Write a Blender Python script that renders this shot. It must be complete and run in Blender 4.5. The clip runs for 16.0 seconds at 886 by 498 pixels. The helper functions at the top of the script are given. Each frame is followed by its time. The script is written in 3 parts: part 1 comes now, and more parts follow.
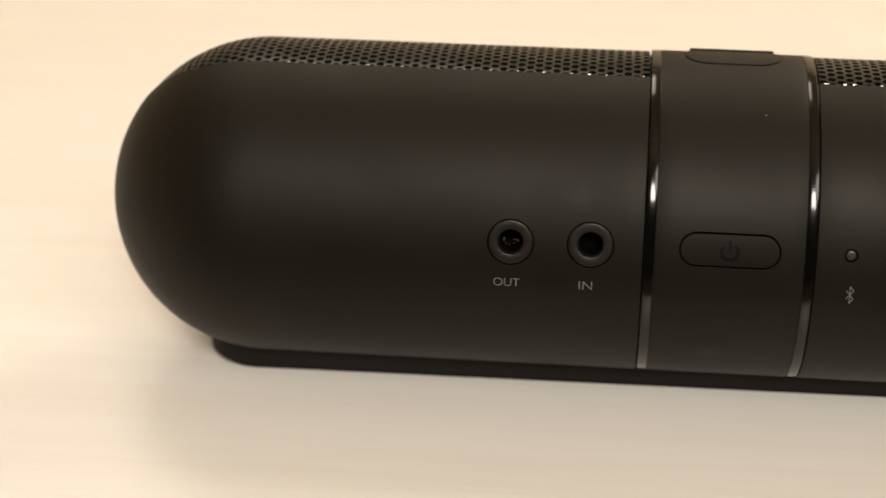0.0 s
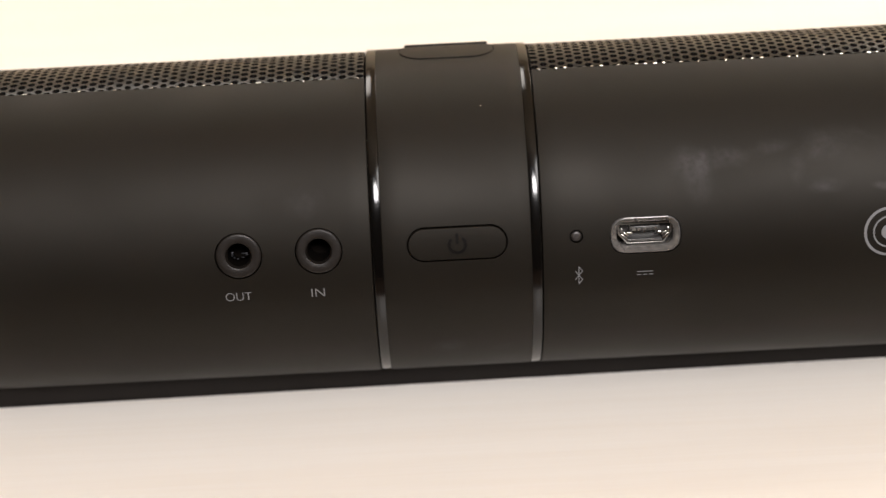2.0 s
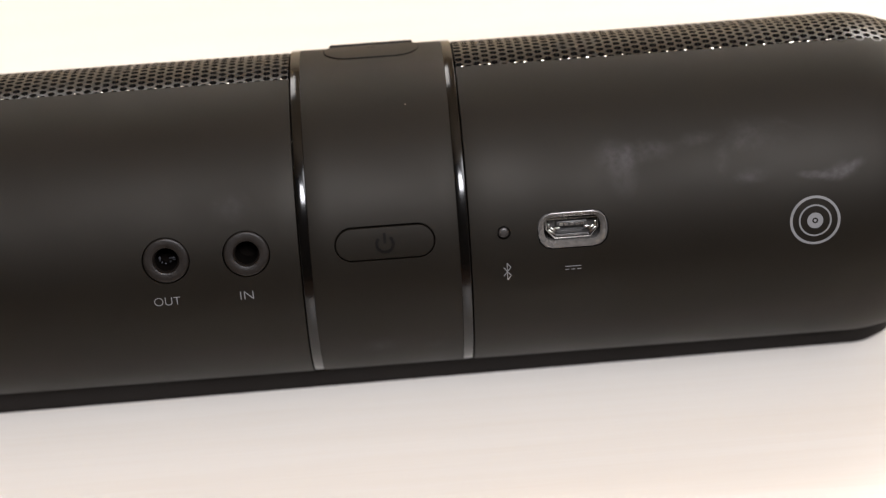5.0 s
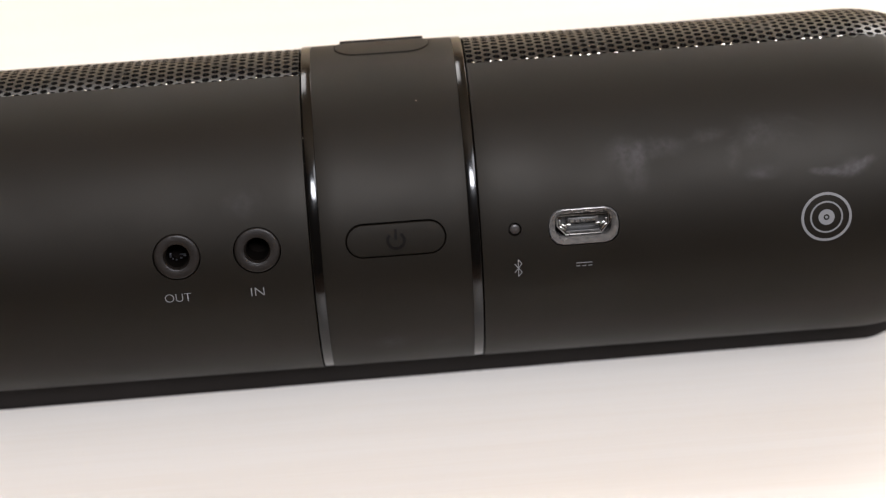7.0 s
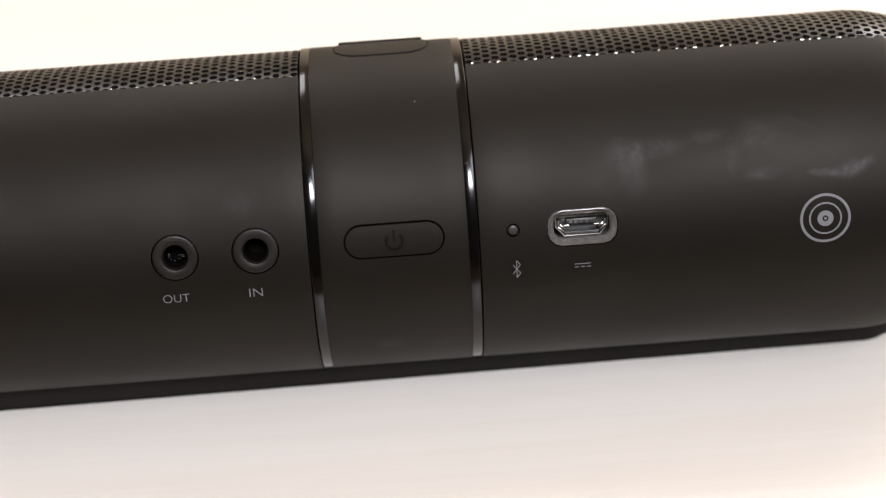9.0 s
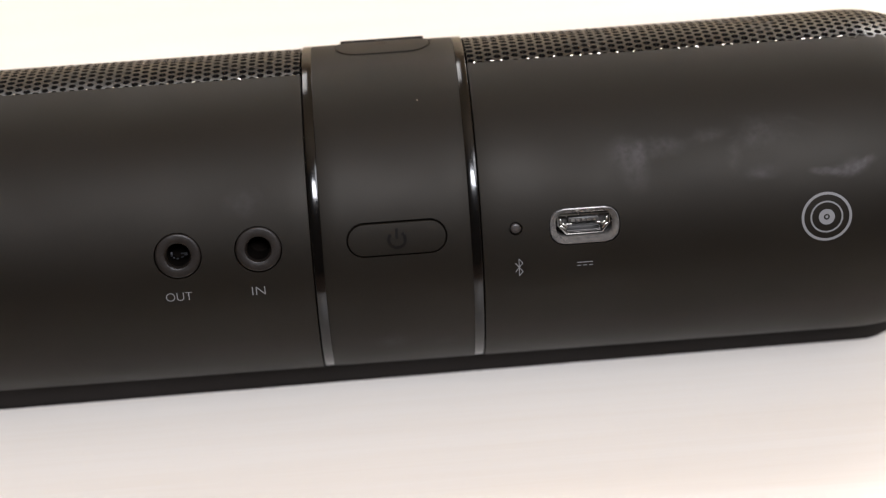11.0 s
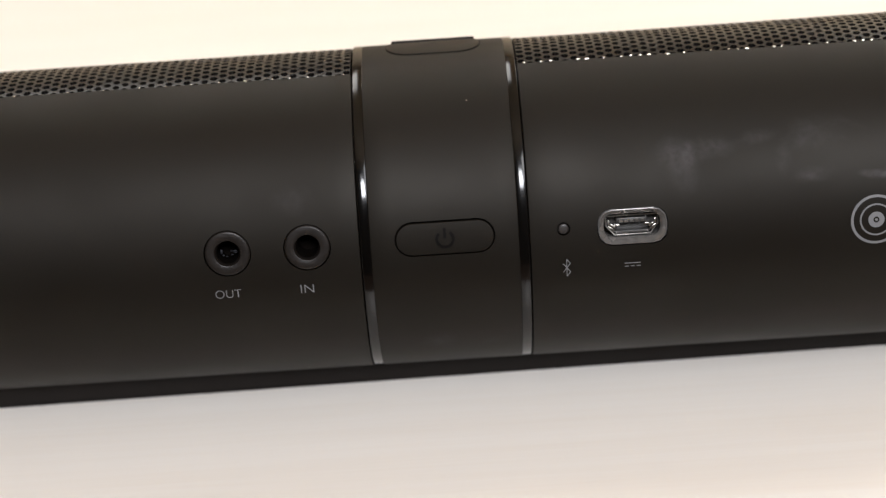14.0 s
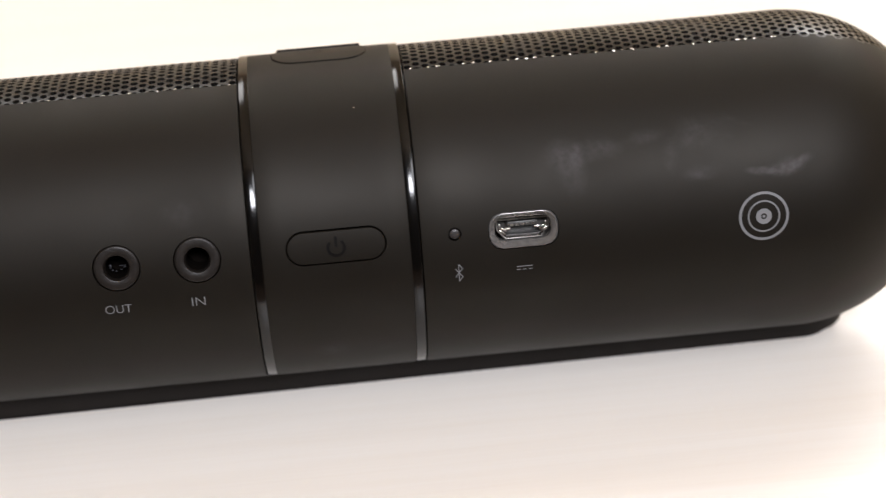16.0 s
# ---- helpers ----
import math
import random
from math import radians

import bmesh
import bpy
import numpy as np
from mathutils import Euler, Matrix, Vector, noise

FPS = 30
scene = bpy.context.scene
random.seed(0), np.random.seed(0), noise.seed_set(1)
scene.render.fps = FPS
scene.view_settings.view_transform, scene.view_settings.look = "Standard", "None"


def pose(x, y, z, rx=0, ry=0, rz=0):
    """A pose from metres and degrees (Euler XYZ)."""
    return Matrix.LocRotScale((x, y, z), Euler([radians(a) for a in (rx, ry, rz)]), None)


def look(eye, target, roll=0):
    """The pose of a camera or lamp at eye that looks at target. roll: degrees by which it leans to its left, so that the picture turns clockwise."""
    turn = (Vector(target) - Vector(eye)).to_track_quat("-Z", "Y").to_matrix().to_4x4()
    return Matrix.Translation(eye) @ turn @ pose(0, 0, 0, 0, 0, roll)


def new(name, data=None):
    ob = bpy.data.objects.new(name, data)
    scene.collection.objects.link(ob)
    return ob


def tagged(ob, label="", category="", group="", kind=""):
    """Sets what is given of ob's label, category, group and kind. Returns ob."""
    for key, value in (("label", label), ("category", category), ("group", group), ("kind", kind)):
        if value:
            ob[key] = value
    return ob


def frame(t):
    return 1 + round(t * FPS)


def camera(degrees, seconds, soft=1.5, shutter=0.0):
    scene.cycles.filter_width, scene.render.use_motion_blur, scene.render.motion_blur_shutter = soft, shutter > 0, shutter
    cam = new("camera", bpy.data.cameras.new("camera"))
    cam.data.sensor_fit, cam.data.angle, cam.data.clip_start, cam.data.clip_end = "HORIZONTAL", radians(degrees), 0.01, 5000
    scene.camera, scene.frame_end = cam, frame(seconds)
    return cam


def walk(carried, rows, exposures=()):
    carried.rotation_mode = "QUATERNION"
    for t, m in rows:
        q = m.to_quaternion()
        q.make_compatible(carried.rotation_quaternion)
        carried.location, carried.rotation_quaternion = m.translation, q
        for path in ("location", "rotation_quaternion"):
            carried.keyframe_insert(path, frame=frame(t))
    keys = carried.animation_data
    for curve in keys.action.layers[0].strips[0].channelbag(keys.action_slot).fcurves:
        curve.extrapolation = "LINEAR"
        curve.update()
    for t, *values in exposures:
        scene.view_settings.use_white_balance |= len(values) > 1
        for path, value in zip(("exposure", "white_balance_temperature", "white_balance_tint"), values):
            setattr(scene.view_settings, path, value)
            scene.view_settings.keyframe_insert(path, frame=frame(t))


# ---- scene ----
cam = camera(25.97, 16.0, soft=1.25, shutter=0.3)
PATH = [
    (0.0, pose(-0.01598, -0.26141, 0.13591, 65.637, -0.493, 5.693)),
    (0.5, pose(-0.01294, -0.26067, 0.13657, 65.564, 0.246, 3.817)),
    (1.0, pose(-0.00944, -0.26020, 0.13606, 65.641, 1.017, 2.031)),
    (1.5, pose(-0.00631, -0.25948, 0.13636, 65.605, 1.788, 0.009)),
    (2.0, pose(-0.00342, -0.25975, 0.13584, 65.597, 2.506, -1.501)),
    (2.5, pose(-0.00140, -0.25977, 0.13588, 65.530, 2.931, -2.794)),
    (3.0, pose(-0.00024, -0.25983, 0.13618, 65.453, 3.287, -3.441)),
    (3.5, pose(0.00116, -0.26009, 0.13532, 65.716, 3.250, -3.375)),
    (6.0, pose(0.00055, -0.25969, 0.13609, 65.269, 3.317, -3.040)),
    (6.5, pose(-0.00027, -0.25998, 0.13557, 65.389, 3.252, -3.036)),
    (7.0, pose(-0.00035, -0.25936, 0.13623, 65.221, 3.264, -3.122)),
    (7.5, pose(0.00045, -0.25933, 0.13585, 65.280, 3.265, -2.918)),
    (8.0, pose(0.00055, -0.25995, 0.13531, 65.432, 3.311, -2.907)),
    (8.5, pose(0.00084, -0.25974, 0.13528, 65.487, 3.347, -2.938)),
    (9.0, pose(0.00093, -0.25964, 0.13535, 65.442, 3.325, -2.879)),
    (11.5, pose(-0.00172, -0.26007, 0.13540, 65.436, 3.122, -3.338)),
    (12.0, pose(-0.00114, -0.25979, 0.13601, 65.305, 3.202, -3.303)),
    (12.5, pose(0.00031, -0.26005, 0.13533, 65.433, 3.251, -3.051)),
    (13.0, pose(-0.00009, -0.26039, 0.13538, 65.398, 3.230, -2.948)),
    (13.5, pose(0.00060, -0.26036, 0.13532, 65.490, 3.330, -2.232)),
    (14.0, pose(0.00085, -0.26108, 0.13532, 65.610, 3.516, -1.315)),
    (14.5, pose(0.00167, -0.26179, 0.13517, 65.764, 3.675, -0.566)),
    (15.0, pose(0.00109, -0.26187, 0.13526, 65.842, 3.621, -0.893)),
    (15.5, pose(0.00099, -0.26013, 0.13554, 65.692, 3.426, -2.714)),
    (16.0, pose(0.00071, -0.26020, 0.13554, 65.471, 3.622, -4.968)),
]
EXPOSURES = [(0.0, -0.45, 7100, 8), (0.5, -0.30, 7050, 10.5), (1.5, -0.08, 6550, 11.5), (3.5, -0.03, 6450, 11.5), (6.0, -0.05, 6000, 11.5), (12.5, -0.05, 6000, 11.5), (14.5, -0.24, 6100, 9.5), (16.0, -0.06, 6050, 11.5)]
walk(cam, PATH, EXPOSURES)
cam.data.dof.use_dof, cam.data.dof.focus_distance, cam.data.dof.aperture_fstop = True, 0.262, 15.0

# ---- light ----
world = bpy.data.worlds.new("world")
scene.world = world
world.use_nodes = True
wn = world.node_tree.nodes
sky = wn.new("ShaderNodeTexSky")
sky.sky_type, sky.sun_disc = "NISHITA", False
sky.sun_elevation, sky.sun_rotation = radians(30), radians(200)
world.node_tree.links.new(sky.outputs[0], wn["Background"].inputs[0])
wn["Background"].inputs[1].default_value = 0.05


def area_lamp(name, m, sx, sy, watts, colour):
    data = bpy.data.lights.new(name, "AREA")
    data.shape, data.size, data.size_y, data.energy, data.color = "RECTANGLE", sx, sy, watts, colour
    ob = new(name, data)
    ob.matrix_world = m
    return ob


TABLE_Z = 0.0
FLOOR_Z, CEIL_Z = -0.75, 1.75
LAMPS = ((1.25, 1.6, 0.5, 38), (-0.45, 1.1, 0.4, 12))   # unseen ceiling lamps added to brighten the far side: x, y, half width, watts
for lx, ly, half, watts in LAMPS:
    area_lamp("far_fill_light", look((lx, ly, CEIL_Z - 0.08), (lx, ly, 0)), 2 * half, 2 * half, watts, (1.0, 0.945, 0.87))
# Unseen source for the light from the front right; the pendant is assumed.
PENDANT, AIM = Vector((0.52, -0.88, 0.90)), Vector((0.02, 0.0, 0.0))
area_lamp("assumed_pendant_light", look(PENDANT, AIM), 0.4, 0.4, 5, (1.0, 0.985, 0.965))
area_lamp("window_light", look((0.21, -1.57, 1.13), (0.21, 0, 0.02)), 0.60, 0.36, 43.0, (1.0, 0.972, 0.97))

# ---- materials ----


def material(name, colour, rough=0.5, metal=0.0, grain=0.0, grain_scale=3000.0, bump=0.0, wear=0.0, coat=0.0, specular=0.5):
    mat = bpy.data.materials.new(name)
    mat.use_nodes = True
    nt = mat.node_tree
    b = nt.nodes["Principled BSDF"]
    b.inputs["Base Color"].default_value = (*colour, 1)
    b.inputs["Roughness"].default_value = rough
    b.inputs["Metallic"].default_value = metal
    b.inputs["Specular IOR Level"].default_value = specular
    b.inputs["Coat Weight"].default_value = coat
    if grain or bump or wear:
        tc = nt.nodes.new("ShaderNodeTexCoord")
        n1 = nt.nodes.new("ShaderNodeTexNoise")
        n1.inputs["Scale"].default_value, n1.inputs["Detail"].default_value = grain_scale, 4
        nt.links.new(tc.outputs["Object"], n1.inputs["Vector"])
        n2 = nt.nodes.new("ShaderNodeTexNoise")
        n2.inputs["Scale"].default_value, n2.inputs["Detail"].default_value = 60, 5
        nt.links.new(tc.outputs["Object"], n2.inputs["Vector"])
        mix = nt.nodes.new("ShaderNodeMix")
        mix.data_type = "RGBA"
        mix.inputs[6].default_value = (*[c * (1 - grain) for c in colour], 1)
        mix.inputs[7].default_value = (*[min(1, c * (1 + grain)) for c in colour], 1)
        nt.links.new(n1.outputs[0], mix.inputs[0])
        nt.links.new(mix.outputs[2], b.inputs["Base Color"])
        ramp = nt.nodes.new("ShaderNodeMapRange")
        ramp.inputs["From Min"].default_value, ramp.inputs["From Max"].default_value = 0.35, 0.7
        ramp.inputs["To Min"].default_value, ramp.inputs["To Max"].default_value = rough + wear, max(0.02, rough - wear)
        nt.links.new(n2.outputs[0], ramp.inputs["Value"])
        nt.links.new(ramp.outputs[0], b.inputs["Roughness"])
        if bump:
            bp = nt.nodes.new("ShaderNodeBump")
            bp.inputs["Strength"].default_value, bp.inputs["Distance"].default_value = bump, 0.00005
            nt.links.new(n1.outputs[0], bp.inputs["Height"])
            nt.links.new(bp.outputs[0], b.inputs["Normal"])
    return mat


def wood_material(name, light, dark):
    mat = bpy.data.materials.new(name)
    mat.use_nodes = True
    nt = mat.node_tree
    b = nt.nodes["Principled BSDF"]
    tc = nt.nodes.new("ShaderNodeTexCoord")
    mp = nt.nodes.new("ShaderNodeMapping")
    mp.inputs["Scale"].default_value = (2.2, 42, 42)
    mp.inputs["Rotation"].default_value = (0, 0, radians(3))
    nt.links.new(tc.outputs["Object"], mp.inputs["Vector"])
    grain = nt.nodes.new("ShaderNodeTexNoise")
    grain.inputs["Scale"].default_value, grain.inputs["Detail"].default_value = 3.0, 6
    grain.inputs["Distortion"].default_value = 0.6
    nt.links.new(mp.outputs[0], grain.inputs["Vector"])
    mp2 = nt.nodes.new("ShaderNodeMapping")
    mp2.inputs["Scale"].default_value = (14, 420, 420)
    nt.links.new(tc.outputs["Object"], mp2.inputs["Vector"])
    fibre = nt.nodes.new("ShaderNodeTexNoise")
    fibre.inputs["Scale"].default_value, fibre.inputs["Detail"].default_value = 3.0, 3
    nt.links.new(mp2.outputs[0], fibre.inputs["Vector"])
    add = nt.nodes.new("ShaderNodeMath")
    add.operation = "MULTIPLY_ADD"
    nt.links.new(fibre.outputs[0], add.inputs[0])
    add.inputs[1].default_value = 0.35
    nt.links.new(grain.outputs[0], add.inputs[2])
    ramp = nt.nodes.new("ShaderNodeValToRGB")
    ramp.color_ramp.elements[0].position, ramp.color_ramp.elements[0].color = 0.45, (*dark, 1)
    ramp.color_ramp.elements[1].position, ramp.color_ramp.elements[1].color = 0.85, (*light, 1)
    nt.links.new(add.outputs[0], ramp.inputs[0])
    nt.links.new(ramp.outputs[0], b.inputs["Base Color"])
    b.inputs["Roughness"].default_value = 0.33
    bp = nt.nodes.new("ShaderNodeBump")
    bp.inputs["Strength"].default_value, bp.inputs["Distance"].default_value = 0.15, 0.0001
    nt.links.new(fibre.outputs[0], bp.inputs["Height"])
    nt.links.new(bp.outputs[0], b.inputs["Normal"])
    return mat


SHELL = material("matte_black_soft_plastic", (0.0036, 0.0025, 0.0013), 0.56, grain=0.12, grain_scale=9000, bump=0.05, wear=0.04, specular=0.25)
BAND = material("matte_black_rubber_band", (0.0036, 0.0025, 0.0013), 0.56, grain=0.1, grain_scale=9000, bump=0.05, wear=0.03, specular=0.25)
GRILLE = material("black_painted_steel", (0.010, 0.009, 0.008), 0.26, specular=0.3, metal=0.0, grain=0.1, wear=0.06)
CHROME = material("glossy_black_trim", (0.002, 0.0017, 0.0015), 0.14, specular=0.4, grain=0.04, grain_scale=700, wear=0.05)
RUBBER = material("black_rubber", (0.007, 0.005, 0.004), 0.7, grain=0.25, wear=0.05, bump=0.1, specular=0.22)
# Near-black, barely glossy: puts the shade inside hollows into the colour.
HOLE = material("hollow_shade_black", (0.003, 0.002, 0.0014), 0.8, grain=0.2, specular=0.05)
SOCKET = material("black_moulded_plastic", (0.0115, 0.0088, 0.007), 0.42, specular=0.31, grain=0.5, grain_scale=2600, bump=1.0, wear=0.08)
GLOSS = material("glossy_black_ink", (0.002, 0.0014, 0.001), 0.5, specular=0.14, grain=0.1)
TONGUE = material("grey_moulded_plastic", (0.045, 0.042, 0.039), 0.35, grain=0.1)
LENS = material("smoke_grey_lens", (0.026, 0.022, 0.02), 0.42, grain=0.3, grain_scale=4000)
DULL = material("dull_metal", (0.05, 0.05, 0.055), 0.5, metal=1.0, grain=0.1)
PRINT = material("grey_print", (0.165, 0.165, 0.17), 0.6, grain=0.12, grain_scale=8000)
STEEL = material("plated_steel", (0.74, 0.71, 0.66), 0.22, metal=1.0, grain=0.08, grain_scale=2500, wear=0.08)
CLEAR = material("glossy_smoke_plastic", (0.14, 0.133, 0.127), 0.2, coat=1.0, metal=0.3, grain=0.5, grain_scale=1400, wear=0.1)
DUST = material("pale_dust", (0.4, 0.35, 0.28), 0.8, grain=0.1)
WOOD = wood_material("pale_birch_wood", (0.80, 0.76, 0.705), (0.765, 0.71, 0.64))
WALL = material("cream_wall_paint", (0.70, 0.60, 0.45), 0.7, grain=0.03, grain_scale=90, bump=0.2)
# Unseen south wall: the darkness of the unlit side is in its colour.
DARKWALL = material("unlit_side_dark_paint", (0.03, 0.025, 0.02), 0.8, grain=0.05, grain_scale=90, bump=0.2)
CEILING = material("beige_ceiling_paint", (0.68, 0.57, 0.42), 0.8, grain=0.03, grain_scale=60)
FLOOR = material("brown_wood_floor", (0.17, 0.10, 0.06), 0.5, grain=0.3, grain_scale=20, wear=0.1)
WHITE = material("white_lacquer", (0.8, 0.8, 0.78), 0.4, grain=0.02)
GLOW = material("lit_diffuser", (0.9, 0.88, 0.84), 0.6)
GLOW.node_tree.nodes["Principled BSDF"].inputs["Emission Color"].default_value = (1, 0.93, 0.84, 1)
GLOW.node_tree.nodes["Principled BSDF"].inputs["Emission Strength"].default_value = 2.0

for soft in (SHELL, BAND):   # warmth of the room's reflections, put into the specular colour
    soft.node_tree.nodes["Principled BSDF"].inputs["Specular Tint"].default_value = (1.0, 0.94, 0.85, 1)


def smudged(mat, spots, tint, strength):
    """Greasy pale smudges: soft uneven spots (x, phi, half length, half height, lean) on the shell."""
    nt = mat.node_tree
    b = nt.nodes["Principled BSDF"]
    tc = nt.nodes.new("ShaderNodeTexCoord")
    warp = nt.nodes.new("ShaderNodeTexNoise")
    warp.inputs["Scale"].default_value, warp.inputs["Detail"].default_value, warp.inputs["Distortion"].default_value = 130, 6, 1.2
    nt.links.new(tc.outputs["Object"], warp.inputs["Vector"])
    total = None
    for x, phi, lx, ly, lean, weight in spots:
        a = radians(phi)
        mp = nt.nodes.new("ShaderNodeMapping")
        mp.vector_type = "TEXTURE"
        mp.inputs["Location"].default_value = (x * 0.00104, -22.5 * 0.00104 * math.cos(a), (24 + 22.5 * math.sin(a)) * 0.00104)
        mp.inputs["Rotation"].default_value = (-a, radians(-lean), 0)
        mp.inputs["Scale"].default_value = (lx * 0.00104, 0.006, ly * 0.00104)
        nt.links.new(tc.outputs["Object"], mp.inputs["Vector"])
        ln = nt.nodes.new("ShaderNodeVectorMath")
        ln.operation = "LENGTH"
        nt.links.new(mp.outputs[0], ln.inputs[0])
        off = nt.nodes.new("ShaderNodeMath")
        off.operation = "MULTIPLY_ADD"
        nt.links.new(warp.outputs[0], off.inputs[0])
        off.inputs[1].default_value = 1.6
        nt.links.new(ln.outputs["Value"], off.inputs[2])
        rg = nt.nodes.new("ShaderNodeMapRange")
        rg.interpolation_type = "SMOOTHSTEP"
        rg.inputs["From Min"].default_value, rg.inputs["From Max"].default_value = 1.75, 0.75
        rg.inputs["To Max"].default_value = weight
        nt.links.new(off.outputs[0], rg.inputs["Value"])
        if total is None:
            total = rg.outputs[0]
        else:
            add = nt.nodes.new("ShaderNodeMath")
            add.operation, add.use_clamp = "ADD", True
            nt.links.new(total, add.inputs[0])
            nt.links.new(rg.outputs[0], add.inputs[1])
            total = add.outputs[0]
    scale = nt.nodes.new("ShaderNodeMath")
    scale.operation = "MULTIPLY"
    nt.links.new(total, scale.inputs[0])
    fleck = nt.nodes.new("ShaderNodeTexNoise")
    fleck.inputs["Scale"].default_value, fleck.inputs["Detail"].default_value = 900, 5
    nt.links.new(tc.outputs["Object"], fleck.inputs["Vector"])
    uneven = nt.nodes.new("ShaderNodeMapRange")
    uneven.inputs["From Min"].default_value, uneven.inputs["From Max"].default_value = 0.3, 0.7
    uneven.inputs["To Min"].default_value, uneven.inputs["To Max"].default_value = 0.45 * strength, 1.4 * strength
    nt.links.new(fleck.outputs[0], uneven.inputs["Value"])
    nt.links.new(uneven.outputs[0], scale.inputs[1])
    mix = nt.nodes.new("ShaderNodeMix")
    mix.data_type = "RGBA"
    source = b.inputs["Base Color"].links[0].from_socket
    nt.links.new(scale.outputs[0], mix.inputs[0])
    nt.links.new(source, mix.inputs[6])
    mix.inputs[7].default_value = (*tint, 1)
    nt.links.new(mix.outputs[2], b.inputs["Base Color"])


# a thumbed patch with a fading arm beside the port, a faint arc, a bright lens-shaped wipe over the round mark
smudged(SHELL, [(30.2, 35.0, 3.6, 3.4, 0, 0.5), (31.4, 29.5, 2.6, 4.4, 12, 0.42), (35.0, 34.5, 5.0, 2.2, 10, 0.5), (41.0, 37.0, 5.5, 1.5, 10, 0.3),
                (44.6, 29.5, 1.6, 4.2, 0, 0.4), (48.0, 23.5, 4.6, 1.7, 5, 0.5), (48.5, 37.0, 6.5, 3.2, 8, 0.35),
                (56.5, 22.6, 3.4, 0.8, -6, 1.0), (58.8, 22.5, 3.4, 1.2, 6, 0.9), (60.6, 23.4, 3.2, 1.9, 16, 0.9), (62.3, 25.2, 2.4, 1.2, 30, 0.6), (-19.3, 26.5, 3.4, 2.6, 0, 0.22)], (0.066, 0.062, 0.066), 0.55)
smudged(BAND, [(-1.6, -34, 3.2, 2.2, 10, 0.5), (5.5, -36, 3.5, 1.8, 0, 0.25)], (0.05, 0.048, 0.05), 0.4)

# ---- building helpers ----
M = 0.00104   # one modelling unit of the speaker, in metres
R = 22.5      # radius of the speaker
H = 24.0      # height of its axis over the table


def mesh_from(bm, name):
    me = bpy.data.meshes.new(name)
    bm.to_mesh(me)
    bm.free()
    return me


def part(name, bm, mat, parent=None, label="", smooth=35):
    me = bm if isinstance(bm, bpy.types.Mesh) else mesh_from(bm, name)
    me.materials.clear()
    me.materials.append(mat)
    if smooth:
        me.shade_smooth()
        me.set_sharp_from_angle(angle=radians(smooth))
    ob = new(name, me)
    if parent:
        ob.parent = parent
    if label:
        tagged(ob, label)
    return ob


def box(x0, x1, y0, y1, z0, z1, bevel=0.0, segments=2):
    bm = bmesh.new()
    bmesh.ops.create_cube(bm, size=1, matrix=Matrix.Translation(((x0 + x1) / 2, (y0 + y1) / 2, (z0 + z1) / 2)) @ Matrix.Diagonal((x1 - x0, y1 - y0, z1 - z0, 1)))
    if bevel:
        bmesh.ops.bevel(bm, geom=bm.edges[:], offset=bevel, segments=segments, affect="EDGES", profile=0.5)
    return bm


def joined(*bms):
    out = bmesh.new()
    for b in bms:
        me = mesh_from(b, "tmp")
        out.from_mesh(me)
        bpy.data.meshes.remove(me)
    return out


def scaled(bm):
    """From speaker units, with the axis at z = 0, to metres over the table."""
    bmesh.ops.transform(bm, matrix=Matrix.Diagonal((M, M, M, 1)) @ Matrix.Translation((0, 0, H)), verts=bm.verts)
    return bm


def revolve(stations, segments=180, mirror=False):
    """A closed solid round the x axis from (x, radius) stations; a radius of 0 closes an end."""
    bm = bmesh.new()
    rings = []
    for x, r in stations:
        x = -x if mirror else x
        if r < 1e-6:
            rings.append([bm.verts.new((x, 0, 0))])
        else:
            rings.append([bm.verts.new((x, -r * math.cos(2 * math.pi * i / segments), r * math.sin(2 * math.pi * i / segments))) for i in range(segments)])
    for a, b in zip(rings, rings[1:]):
        for i in range(segments):
            j = (i + 1) % segments
            if len(a) == 1:
                bm.faces.new((a[0], b[i], b[j]))
            elif len(b) == 1:
                bm.faces.new((a[i], b[0], a[j]))
            else:
                bm.faces.new((a[i], b[i], b[j], a[j]))
    bmesh.ops.recalc_face_normals(bm, faces=bm.faces)
    return bm


def tube(stations, segments=180):
    """A closed ring round the x axis: the stations run round its section."""
    bm = bmesh.new()
    rows = [[bm.verts.new((x, -r * math.cos(2 * math.pi * i / segments), r * math.sin(2 * math.pi * i / segments))) for i in range(segments)] for x, r in stations]
    for k in range(len(rows)):
        a, b = rows[k], rows[(k + 1) % len(rows)]
        for i in range(segments):
            j = (i + 1) % segments
            bm.faces.new((a[i], b[i], b[j], a[j]))
    bmesh.ops.recalc_face_normals(bm, faces=bm.faces)
    return bm


def stadium(w, h, n=14, corner=None):
    """An outline of a slot w wide and h high."""
    r = h / 2 if corner is None else corner
    pts = []
    for cx, cy, a0 in ((w / 2 - r, h / 2 - r, 0), (-w / 2 + r, h / 2 - r, 90), (-w / 2 + r, -h / 2 + r, 180), (w / 2 - r, -h / 2 + r, 270)):
        for k in range(n + 1):
            a = radians(a0 + 90 * k / n)
            p = (cx + r * math.cos(a), cy + r * math.sin(a))
            if not pts or math.dist(p, pts[-1]) > 1e-5:
                pts.append(p)
    if math.dist(pts[0], pts[-1]) < 1e-5:
        pts.pop()
    return pts


